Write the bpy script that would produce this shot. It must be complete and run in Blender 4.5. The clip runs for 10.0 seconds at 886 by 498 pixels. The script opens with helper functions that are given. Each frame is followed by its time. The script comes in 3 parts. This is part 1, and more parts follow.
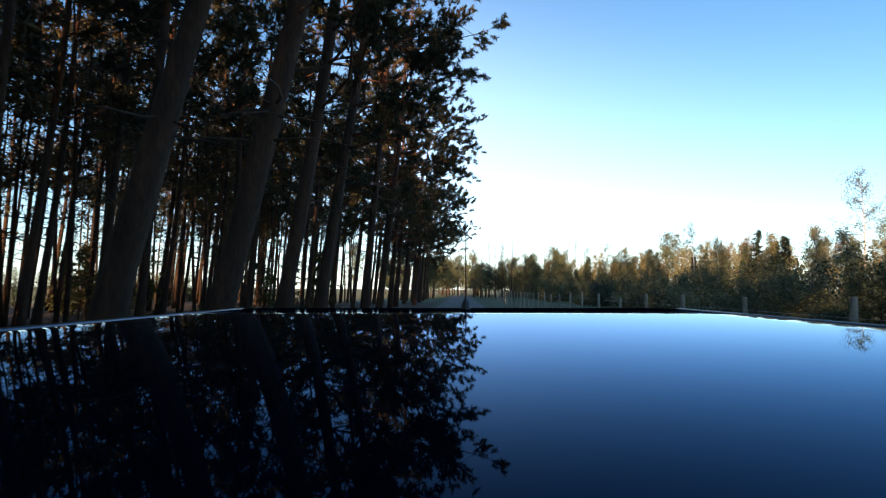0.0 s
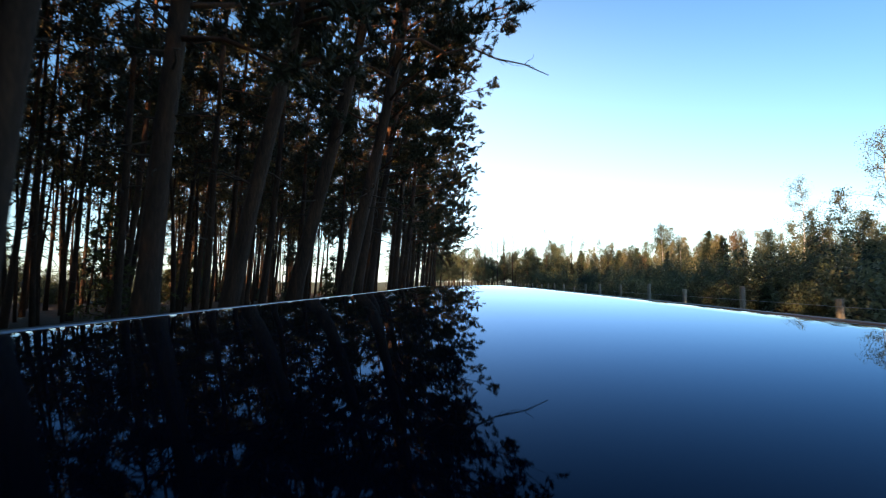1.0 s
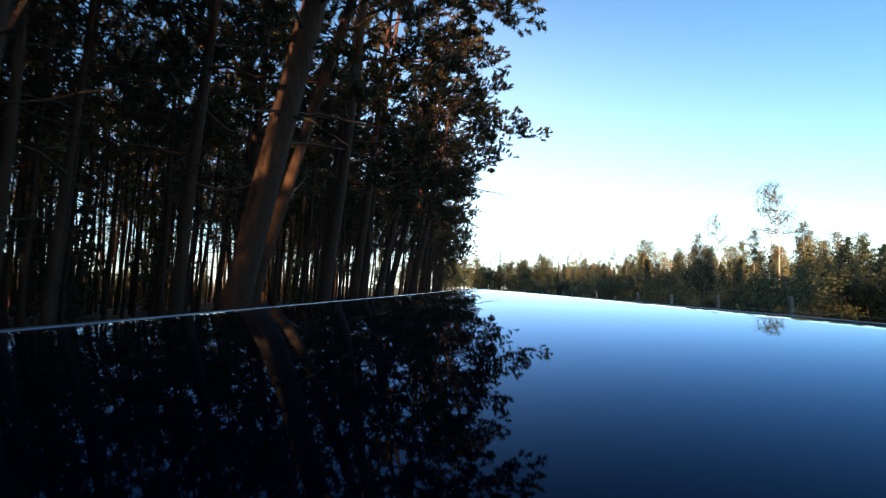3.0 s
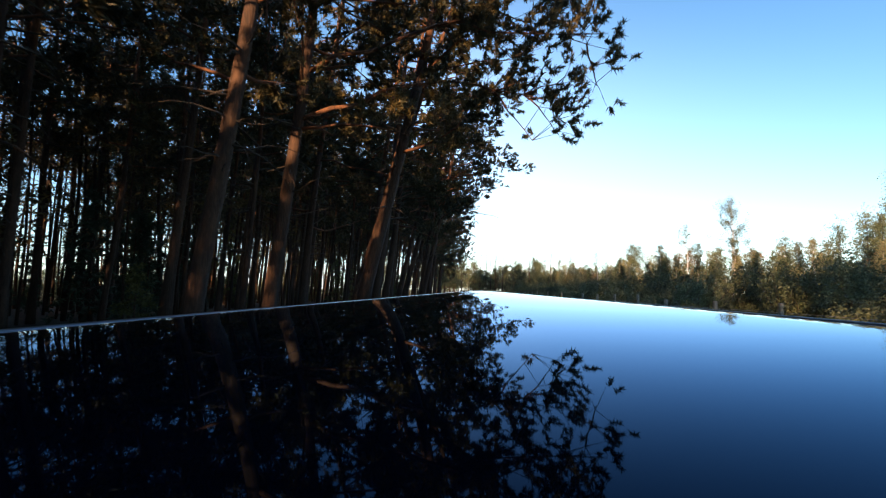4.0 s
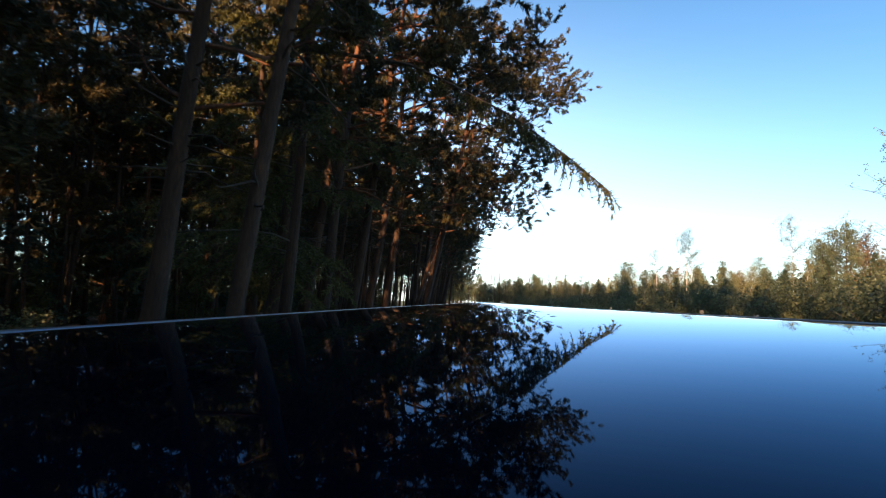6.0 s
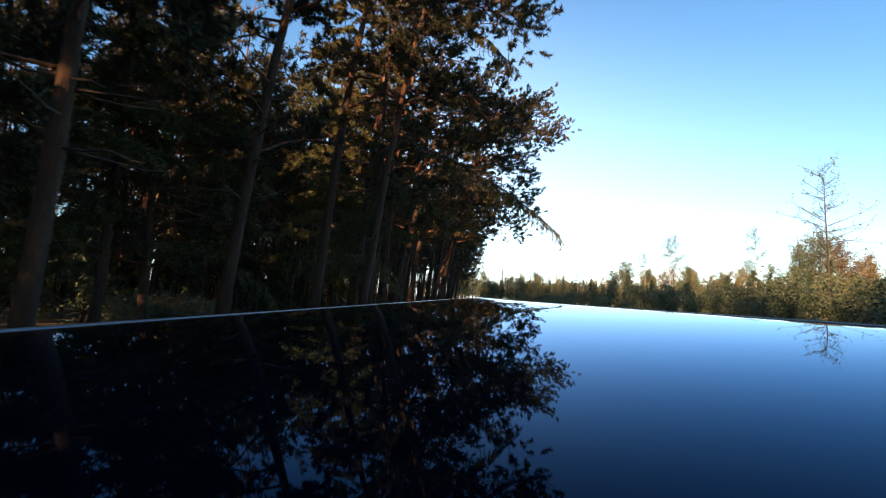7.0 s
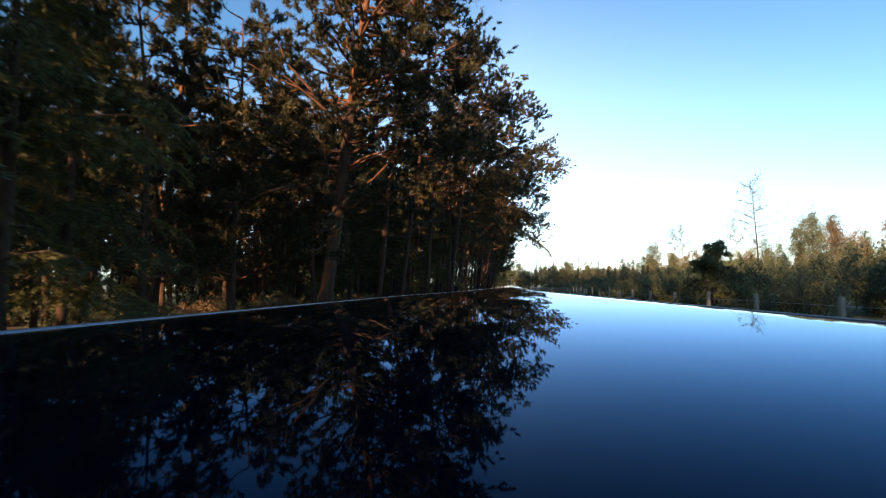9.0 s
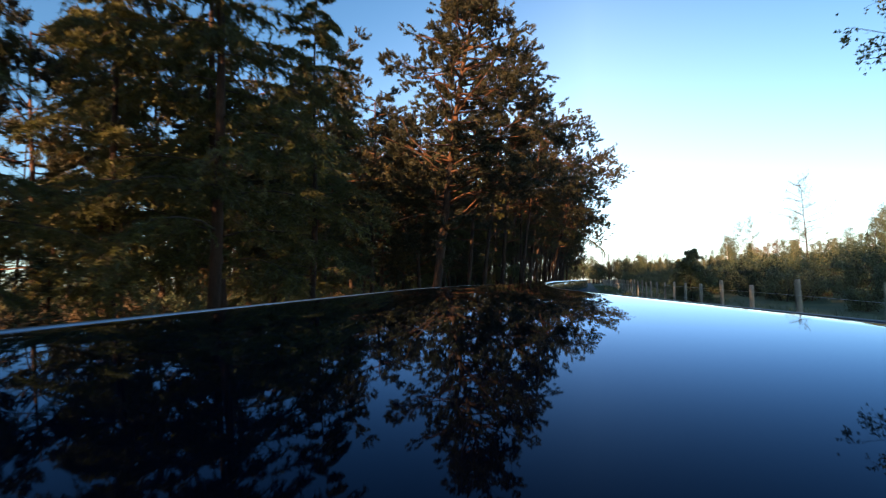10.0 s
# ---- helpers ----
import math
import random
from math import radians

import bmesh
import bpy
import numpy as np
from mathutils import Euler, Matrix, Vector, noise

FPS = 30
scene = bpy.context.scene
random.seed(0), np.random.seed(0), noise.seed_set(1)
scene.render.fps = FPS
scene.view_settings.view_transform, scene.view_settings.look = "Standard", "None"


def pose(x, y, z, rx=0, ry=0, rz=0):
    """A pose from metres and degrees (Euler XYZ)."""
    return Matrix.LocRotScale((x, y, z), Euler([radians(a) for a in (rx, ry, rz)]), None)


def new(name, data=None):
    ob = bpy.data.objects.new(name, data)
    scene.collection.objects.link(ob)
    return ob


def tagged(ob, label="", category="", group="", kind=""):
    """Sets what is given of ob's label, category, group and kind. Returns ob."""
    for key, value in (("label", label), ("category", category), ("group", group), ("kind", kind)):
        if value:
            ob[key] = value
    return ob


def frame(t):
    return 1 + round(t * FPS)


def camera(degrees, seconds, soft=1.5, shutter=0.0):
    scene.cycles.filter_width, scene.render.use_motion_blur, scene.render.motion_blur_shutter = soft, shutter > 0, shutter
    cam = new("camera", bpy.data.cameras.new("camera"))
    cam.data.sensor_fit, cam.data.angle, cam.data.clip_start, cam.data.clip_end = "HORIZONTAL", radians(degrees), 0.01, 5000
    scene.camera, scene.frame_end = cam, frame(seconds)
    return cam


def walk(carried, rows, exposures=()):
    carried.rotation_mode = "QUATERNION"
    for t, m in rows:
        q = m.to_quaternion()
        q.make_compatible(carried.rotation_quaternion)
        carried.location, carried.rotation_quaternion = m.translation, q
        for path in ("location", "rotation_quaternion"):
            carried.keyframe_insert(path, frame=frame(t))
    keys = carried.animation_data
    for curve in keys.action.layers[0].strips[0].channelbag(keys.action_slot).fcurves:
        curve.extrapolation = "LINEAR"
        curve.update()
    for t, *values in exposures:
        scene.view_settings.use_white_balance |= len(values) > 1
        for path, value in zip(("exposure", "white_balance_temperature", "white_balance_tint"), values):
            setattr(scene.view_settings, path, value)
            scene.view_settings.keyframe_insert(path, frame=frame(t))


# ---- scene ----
# The camera rides backwards along a forest track, just over a roof: seconds, x, y, pitch, roll, yaw, height over the roof.
ROOF = 1.545
ROWS = [
    (0, 0, 0, 3.98, -0.45, -0.47, 0.060),
    (0.5, -0.23, -4.229, 3.09, -1.64, -0.3, 0.075),
    (1, -0.31, -9.317, 3.23, 0.09, 0.02, 0.073),
    (1.5, -0.49, -14.175, 3.5, -0.25, 0.15, 0.068),
    (2, -0.78, -19.405, 2.77, -0.69, 0.04, 0.080),
    (2.5, -1.04, -24.268, 3.72, -0.51, 0.08, 0.064),
    (4, -2.07, -39.189, 4, -0.79, -0.33, 0.059),
    (4.5, -2.34, -43.45, 5.47, -1.04, -0.5, 0.034),
    (5, -2.65, -48.459, 4.4, -1.37, -0.2, 0.052),
    (5.5, -2.91, -52.943, 5.26, -1.15, 0.07, 0.038),
    (7, -3.71, -67.886, 4.64, -2.38, 0.58, 0.048),
    (7.5, -3.91, -72.636, 4.41, -2.98, 0.56, 0.052),
    (8, -4.08, -77.769, 3.96, -2.41, 0.99, 0.060),
    (8.5, -4.21, -82.953, 3.24, -1.33, 2.16, 0.072),
    (9, -4.01, -88.941, 3.8, 0.69, 4.38, 0.063),
    (9.5, -3.73, -94.008, 3.99, 1.25, 7.13, 0.060),
    (10, -2.97, -99.806, 3.31, 1.28, 11.74, 0.071),
]
cam = camera(74.7, 10.0, soft=1.15, shutter=0.2)
walk(cam, [(t, pose(x, y, ROOF + over, 90 + pitch, roll, yaw)) for t, x, y, pitch, roll, yaw, over in ROWS])

# ---- light ----
SUN_AZ, SUN_EL = 205.0, 12.5
world = bpy.data.worlds.new("sky")
scene.world = world
world.use_nodes = True
wn = world.node_tree
sky = wn.nodes.new("ShaderNodeTexSky")
sky.sky_type = "NISHITA"
sky.sun_disc = False
sky.sun_elevation, sky.sun_rotation = radians(SUN_EL), radians(SUN_AZ)
sky.air_density, sky.dust_density, sky.ozone_density = 1.0, 0.3, 4.0
wn.nodes["Background"].inputs[1].default_value = 0.078
# a thin white haze added to the sky along the whole horizon, deepest near x = 0 to fit the view's brightness
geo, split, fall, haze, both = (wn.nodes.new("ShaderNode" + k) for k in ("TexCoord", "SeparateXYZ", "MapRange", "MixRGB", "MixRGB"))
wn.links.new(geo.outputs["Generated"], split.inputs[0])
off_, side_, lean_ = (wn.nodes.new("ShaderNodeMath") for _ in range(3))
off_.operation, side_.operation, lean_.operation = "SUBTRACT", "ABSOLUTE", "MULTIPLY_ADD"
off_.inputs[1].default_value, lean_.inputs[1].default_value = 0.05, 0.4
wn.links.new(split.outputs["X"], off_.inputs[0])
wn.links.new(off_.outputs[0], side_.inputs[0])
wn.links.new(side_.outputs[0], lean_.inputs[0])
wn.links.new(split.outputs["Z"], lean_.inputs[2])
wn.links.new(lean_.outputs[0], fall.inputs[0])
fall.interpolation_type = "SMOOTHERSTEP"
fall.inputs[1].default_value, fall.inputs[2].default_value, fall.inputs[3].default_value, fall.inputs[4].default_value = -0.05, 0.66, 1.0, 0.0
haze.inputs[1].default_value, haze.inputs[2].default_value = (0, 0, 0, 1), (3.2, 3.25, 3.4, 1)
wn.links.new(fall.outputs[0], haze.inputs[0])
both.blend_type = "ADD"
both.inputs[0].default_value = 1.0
clear = wn.nodes.new("ShaderNodeMixRGB")
clear.blend_type = "MULTIPLY"
clear.inputs[0].default_value, clear.inputs[2].default_value = 1.0, (0.93, 1.03, 1.0, 1)
wn.links.new(sky.outputs[0], clear.inputs[1])
wn.links.new(clear.outputs[0], both.inputs[1])
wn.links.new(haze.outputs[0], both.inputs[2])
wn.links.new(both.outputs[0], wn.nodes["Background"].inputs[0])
to_sun = Vector((math.sin(radians(SUN_AZ)) * math.cos(radians(SUN_EL)), math.cos(radians(SUN_AZ)) * math.cos(radians(SUN_EL)), math.sin(radians(SUN_EL))))
sun = new("sun", bpy.data.lights.new("sun", "SUN"))
sun.data.energy, sun.data.angle, sun.data.color = 5.0, radians(0.6), (1.0, 0.6, 0.31)
sun.rotation_euler = to_sun.to_track_quat("Z", "Y").to_euler()
scene.view_settings.exposure = 1.68


# ---- materials ----
def material(name, colours, scale=4.0, rough=0.8, bump=0.0, metal=0.0, stretch=(1, 1, 1), leaf=0.0, spread=0.0, fine=6.0):
    """Two noises, one coarse and one fine, run through a ramp of colours; relief from the fine one; leaf: share of light let through; spread: how far single pieces differ."""
    m = bpy.data.materials.new(name)
    m.use_nodes = True
    nt = m.node_tree
    nd, ln = nt.nodes, nt.links.new
    bs, out = nd["Principled BSDF"], nd["Material Output"]
    tc, mp = nd.new("ShaderNodeTexCoord"), nd.new("ShaderNodeMapping")
    mp.inputs["Scale"].default_value = stretch
    ln(tc.outputs["Object"], mp.inputs[0])
    a, b = nd.new("ShaderNodeTexNoise"), nd.new("ShaderNodeTexNoise")
    a.inputs["Scale"].default_value, b.inputs["Scale"].default_value = scale, scale * fine
    a.inputs["Detail"].default_value, b.inputs["Detail"].default_value = 4, 6
    ln(mp.outputs[0], a.inputs[0])
    ln(mp.outputs[0], b.inputs[0])
    mix = nd.new("ShaderNodeMath")
    mix.operation = "ADD"
    ln(a.outputs[0], mix.inputs[0])
    ln(b.outputs[0], mix.inputs[1])
    if spread:
        geo, info = nd.new("ShaderNodeNewGeometry"), nd.new("ShaderNodeObjectInfo")
        s1, s2 = nd.new("ShaderNodeMath"), nd.new("ShaderNodeMath")
        s1.operation = s2.operation = "MULTIPLY_ADD"
        s1.inputs[1].default_value = s2.inputs[1].default_value = spread
        ln(geo.outputs["Random Per Island"], s1.inputs[0])
        ln(mix.outputs[0], s1.inputs[2])
        ln(info.outputs["Random"], s2.inputs[0])
        ln(s1.outputs[0], s2.inputs[2])
        last, mid = s2, 1.0 + spread
    else:
        last, mid = mix, 1.0
    rng_ = nd.new("ShaderNodeMapRange")
    rng_.inputs[1].default_value, rng_.inputs[2].default_value = mid - 0.35 - 0.5 * spread, mid + 0.35 + 0.5 * spread
    ln(last.outputs[0], rng_.inputs[0])
    ramp = nd.new("ShaderNodeValToRGB")
    while len(ramp.color_ramp.elements) < len(colours):
        ramp.color_ramp.elements.new(0.5)
    for i, c in enumerate(colours):
        ramp.color_ramp.elements[i].position = i / (len(colours) - 1)
        ramp.color_ramp.elements[i].color = (*c, 1)
    ln(rng_.outputs[0], ramp.inputs[0])
    ln(ramp.outputs[0], bs.inputs["Base Color"])
    bs.inputs["Roughness"].default_value, bs.inputs["Metallic"].default_value = rough, metal
    if bump:
        bp = nd.new("ShaderNodeBump")
        bp.inputs["Strength"].default_value, bp.inputs["Distance"].default_value = bump, 0.03
        ln(b.outputs[0], bp.inputs["Height"])
        ln(bp.outputs[0], bs.inputs["Normal"])
    if leaf:
        tr, mx = nd.new("ShaderNodeBsdfTranslucent"), nd.new("ShaderNodeMixShader")
        ln(ramp.outputs[0], tr.inputs[0])
        mx.inputs[0].default_value = leaf
        ln(bs.outputs[0], mx.inputs[1])
        ln(tr.outputs[0], mx.inputs[2])
        ln(mx.outputs[0], out.inputs[0])
    return m


GROUND = material("grass_ground", [(0.03, 0.04, 0.012), (0.07, 0.085, 0.025), (0.13, 0.12, 0.045)], 0.25, 0.95, 0.8, fine=12)
FLOOR = material("needle_litter", [(0.02, 0.012, 0.007), (0.055, 0.032, 0.017), (0.1, 0.065, 0.033)], 0.5, 0.95, 0.9, fine=14)
GRAVEL = material("track_gravel", [(0.06, 0.057, 0.052), (0.12, 0.114, 0.104), (0.2, 0.19, 0.17)], 0.8, 0.9, 0.7, fine=20)
BARK = material("pine_bark", [(0.011, 0.005, 0.003), (0.042, 0.02, 0.011), (0.09, 0.043, 0.022)], 1.6, 0.9, 1.0, stretch=(3, 3, 0.6), spread=0.1)
BARK_UP = material("orange_pine_bark", [(0.03, 0.014, 0.007), (0.1, 0.04, 0.017), (0.2, 0.078, 0.03)], 2.0, 0.85, 0.8, stretch=(3, 3, 0.8))
BIRCH = material("birch_bark", [(0.1, 0.09, 0.08), (0.42, 0.39, 0.34), (0.55, 0.52, 0.47)], 2.0, 0.75, 0.4, stretch=(1, 1, 4))
TWIG = material("grey_twig", [(0.025, 0.018, 0.013), (0.07, 0.05, 0.038)], 4.0, 0.9)
# The ramp's orange end stands in for sunlit needle tips.
NEEDLE = material("pine_needles", [(0.006, 0.01, 0.004), (0.034, 0.033, 0.011), (0.15, 0.1, 0.028)], 0.7, 0.6, leaf=0.2, spread=0.35)
LARCH = material("larch_needles", [(0.03, 0.042, 0.01), (0.08, 0.082, 0.02), (0.17, 0.14, 0.034)], 0.7, 0.6, leaf=0.35, spread=0.35)
SPRUCE = material("spruce_needles", [(0.008, 0.02, 0.01), (0.02, 0.038, 0.018), (0.04, 0.06, 0.028)], 0.9, 0.6, leaf=0.15, spread=0.3)
GOLD = material("golden_leaves", [(0.09, 0.095, 0.045), (0.17, 0.165, 0.08), (0.27, 0.245, 0.12)], 0.7, 0.6, leaf=0.35, spread=0.4)
OLIVE = material("olive_leaves", [(0.04, 0.06, 0.03), (0.095, 0.115, 0.055), (0.19, 0.2, 0.1)], 0.7, 0.6, leaf=0.3, spread=0.4)
RUST = material("rust_leaves", [(0.09, 0.06, 0.03), (0.16, 0.105, 0.055), (0.25, 0.175, 0.09)], 0.7, 0.6, leaf=0.3, spread=0.4)
POST = material("weathered_post_wood", [(0.13, 0.115, 0.09), (0.28, 0.25, 0.2), (0.42, 0.38, 0.31)], 3.0, 0.85, 0.6, stretch=(3, 3, 0.5), spread=0.2)
WIRE = material("galvanised_wire", [(0.25, 0.25, 0.25), (0.4, 0.4, 0.4)], 5.0, 0.5, metal=1.0)
RUBBER = material("black_rubber", [(0.012, 0.012, 0.013), (0.03, 0.03, 0.032)], 8.0, 0.45)
CHROME = material("brushed_trim", [(0.2, 0.23, 0.27), (0.34, 0.37, 0.41)], 6.0, 0.3, metal=1.0)


def paint():
    """Black lacquer with faint ripples and dust; its shading normal is tilted to shift the reflections, most along the
    middle.
    """
    m = bpy.data.materials.new("black_car_paint")
    m.use_nodes = True
    nd, ln = m.node_tree.nodes, m.node_tree.links.new
    nd.remove(nd["Principled BSDF"])
    under, gloss, lacquer, both_ = (nd.new("ShaderNode" + k) for k in ("BsdfDiffuse", "BsdfGlossy", "Fresnel", "MixShader"))
    # IOR kept far below lacquer's so the mirrored sky darkens faster.
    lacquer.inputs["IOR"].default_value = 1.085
    # Reflection colour put in by hand: blue seen steeply, nearly white at grazing angles.
    gloss_tint = nd.new("ShaderNodeMixRGB")
    gloss_tint.inputs[1].default_value, gloss_tint.inputs[2].default_value = (0.38, 0.63, 0.98, 1), (0.95, 0.97, 1.0, 1)
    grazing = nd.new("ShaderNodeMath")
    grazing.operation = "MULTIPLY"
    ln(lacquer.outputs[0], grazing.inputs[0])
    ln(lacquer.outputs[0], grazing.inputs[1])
    ln(grazing.outputs[0], gloss_tint.inputs[0])
    ln(gloss_tint.outputs[0], gloss.inputs["Color"])
    ln(lacquer.outputs[0], both_.inputs[0])
    ln(under.outputs[0], both_.inputs[1])
    ln(gloss.outputs[0], both_.inputs[2])
    ln(both_.outputs[0], nd["Material Output"].inputs[0])
    tc, dust, ripple, ramp, rr, bump = (nd.new("ShaderNode" + k) for k in ("TexCoord", "TexNoise", "TexNoise", "ValToRGB", "MapRange", "Bump"))
    dust.inputs["Scale"].default_value, dust.inputs["Detail"].default_value, ripple.inputs["Scale"].default_value = 60.0, 8.0, 1.5
    ln(tc.outputs["Object"], dust.inputs[0])
    ln(tc.outputs["Object"], ripple.inputs[0])
    ramp.color_ramp.elements[0].color, ramp.color_ramp.elements[1].color = (0.0006, 0.0014, 0.004, 1), (0.0016, 0.003, 0.008, 1)
    ln(dust.outputs[0], ramp.inputs[0])
    ln(ramp.outputs[0], under.inputs["Color"])
    rr.inputs[3].default_value, rr.inputs[4].default_value = 0.008, 0.03
    ln(dust.outputs[0], rr.inputs[0])
    ln(rr.outputs[0], gloss.inputs["Roughness"])
    # Only the shading normal leans, to move the mirrored trees; the panel itself is flat.
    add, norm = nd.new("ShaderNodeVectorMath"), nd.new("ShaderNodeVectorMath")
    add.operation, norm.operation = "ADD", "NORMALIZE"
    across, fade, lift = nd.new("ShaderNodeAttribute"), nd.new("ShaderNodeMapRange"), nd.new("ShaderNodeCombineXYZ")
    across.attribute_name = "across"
    fade.inputs[1].default_value, fade.inputs[2].default_value, fade.inputs[3].default_value, fade.inputs[4].default_value = 0.1, 0.45, -MIDDLE_TILT, -SIDE_TILT
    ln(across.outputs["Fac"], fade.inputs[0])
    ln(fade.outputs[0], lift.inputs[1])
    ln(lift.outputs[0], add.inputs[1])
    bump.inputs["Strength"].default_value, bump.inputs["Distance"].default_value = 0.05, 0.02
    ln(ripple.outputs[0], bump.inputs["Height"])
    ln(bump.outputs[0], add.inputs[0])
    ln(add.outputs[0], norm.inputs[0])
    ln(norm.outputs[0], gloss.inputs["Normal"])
    return m


MIDDLE_TILT, SIDE_TILT = 0.08, 0.05
PAINT = paint()


# ---- mesh helpers ----
class Soup:
    """Vertices and faces gathered from tubes and blades."""

    def __init__(self):
        self.v, self.f, self.n, self.mi = [], [], 0, []

    def add(self, verts, faces, mi=0):
        self.v.append(np.asarray(verts, float))
        self.f.extend([tuple(i + self.n for i in q) for q in faces])
        self.mi.extend([mi] * len(faces))
        self.n += len(verts)

    def tube(self, pts, radii, sides=6, mi=0, rough=0.0, rs=None):
        pts = np.asarray(pts, float)
        rows = []
        for i, p in enumerate(pts):
            d = pts[min(i + 1, len(pts) - 1)] - pts[max(i - 1, 0)]
            d = d / (np.linalg.norm(d) + 1e-9)
            u = np.cross(d, (0.3, 0.9, 0.1) if abs(d[2]) > 0.5 else (0, 0, 1.0))
            u /= np.linalg.norm(u) + 1e-9
            w = np.cross(d, u)
            a = np.arange(sides) * 2 * math.pi / sides
            r = radii[i] * (1 + (rough * rs.standard_normal(sides) if rough else 0))
            rows.append(p + (np.cos(a) * r)[:, None] * u + (np.sin(a) * r)[:, None] * w)
        faces = [(i * sides + j, i * sides + (j + 1) % sides, (i + 1) * sides + (j + 1) % sides, (i + 1) * sides + j) for i in range(len(pts) - 1) for j in range(sides)]
        faces.append(tuple(range(sides))[::-1])
        faces.append(tuple((len(pts) - 1) * sides + j for j in range(sides)))
        self.add(np.vstack(rows), faces, mi)

    def blades(self, at, way, length, width, rs, mi=0):
        """Thin triangles from at along way."""
        at, way = np.asarray(at), np.asarray(way)
        n = len(at)
        way = way / (np.linalg.norm(way, axis=1)[:, None] + 1e-9)
        side = np.cross(way, rs.standard_normal((n, 3)))
        side /= np.linalg.norm(side, axis=1)[:, None] + 1e-9
        v = np.stack([at - side * width / 2, at + side * width / 2, at + way * length], 1).reshape(-1, 3)
        self.add(v, [(3 * i, 3 * i + 1, 3 * i + 2) for i in range(n)], mi)

    def mesh(self, name, *mats, smooth=False):
        me = bpy.data.meshes.new(name)
        me.from_pydata(np.vstack(self.v).tolist() if self.v else [], [], self.f)
        for m in mats:
            me.materials.append(m)
        me.polygons.foreach_set("material_index", np.array(self.mi, dtype=np.int32))
        if smooth:
            me.polygons.foreach_set("use_smooth", np.ones(len(self.f), dtype=bool))
        me.update()
        return me


def part(name, me, parent, label=""):
    ob = new(name, me)
    ob.parent = parent
    return tagged(ob, label)


def limb(start, heading, length, lift, rs, steps=6, wobble=0.12):
    """A bent line from start: heading, then lifted or drooping by lift."""
    pts, p, d = [np.array(start, float)], np.array(start, float), np.array(heading, float)
    for i in range(steps):
        d = d + np.array((0, 0, lift / steps)) + rs.standard_normal(3) * wobble
        d /= np.linalg.norm(d)
        p = p + d * length / steps
        pts.append(p)
    return np.array(pts)


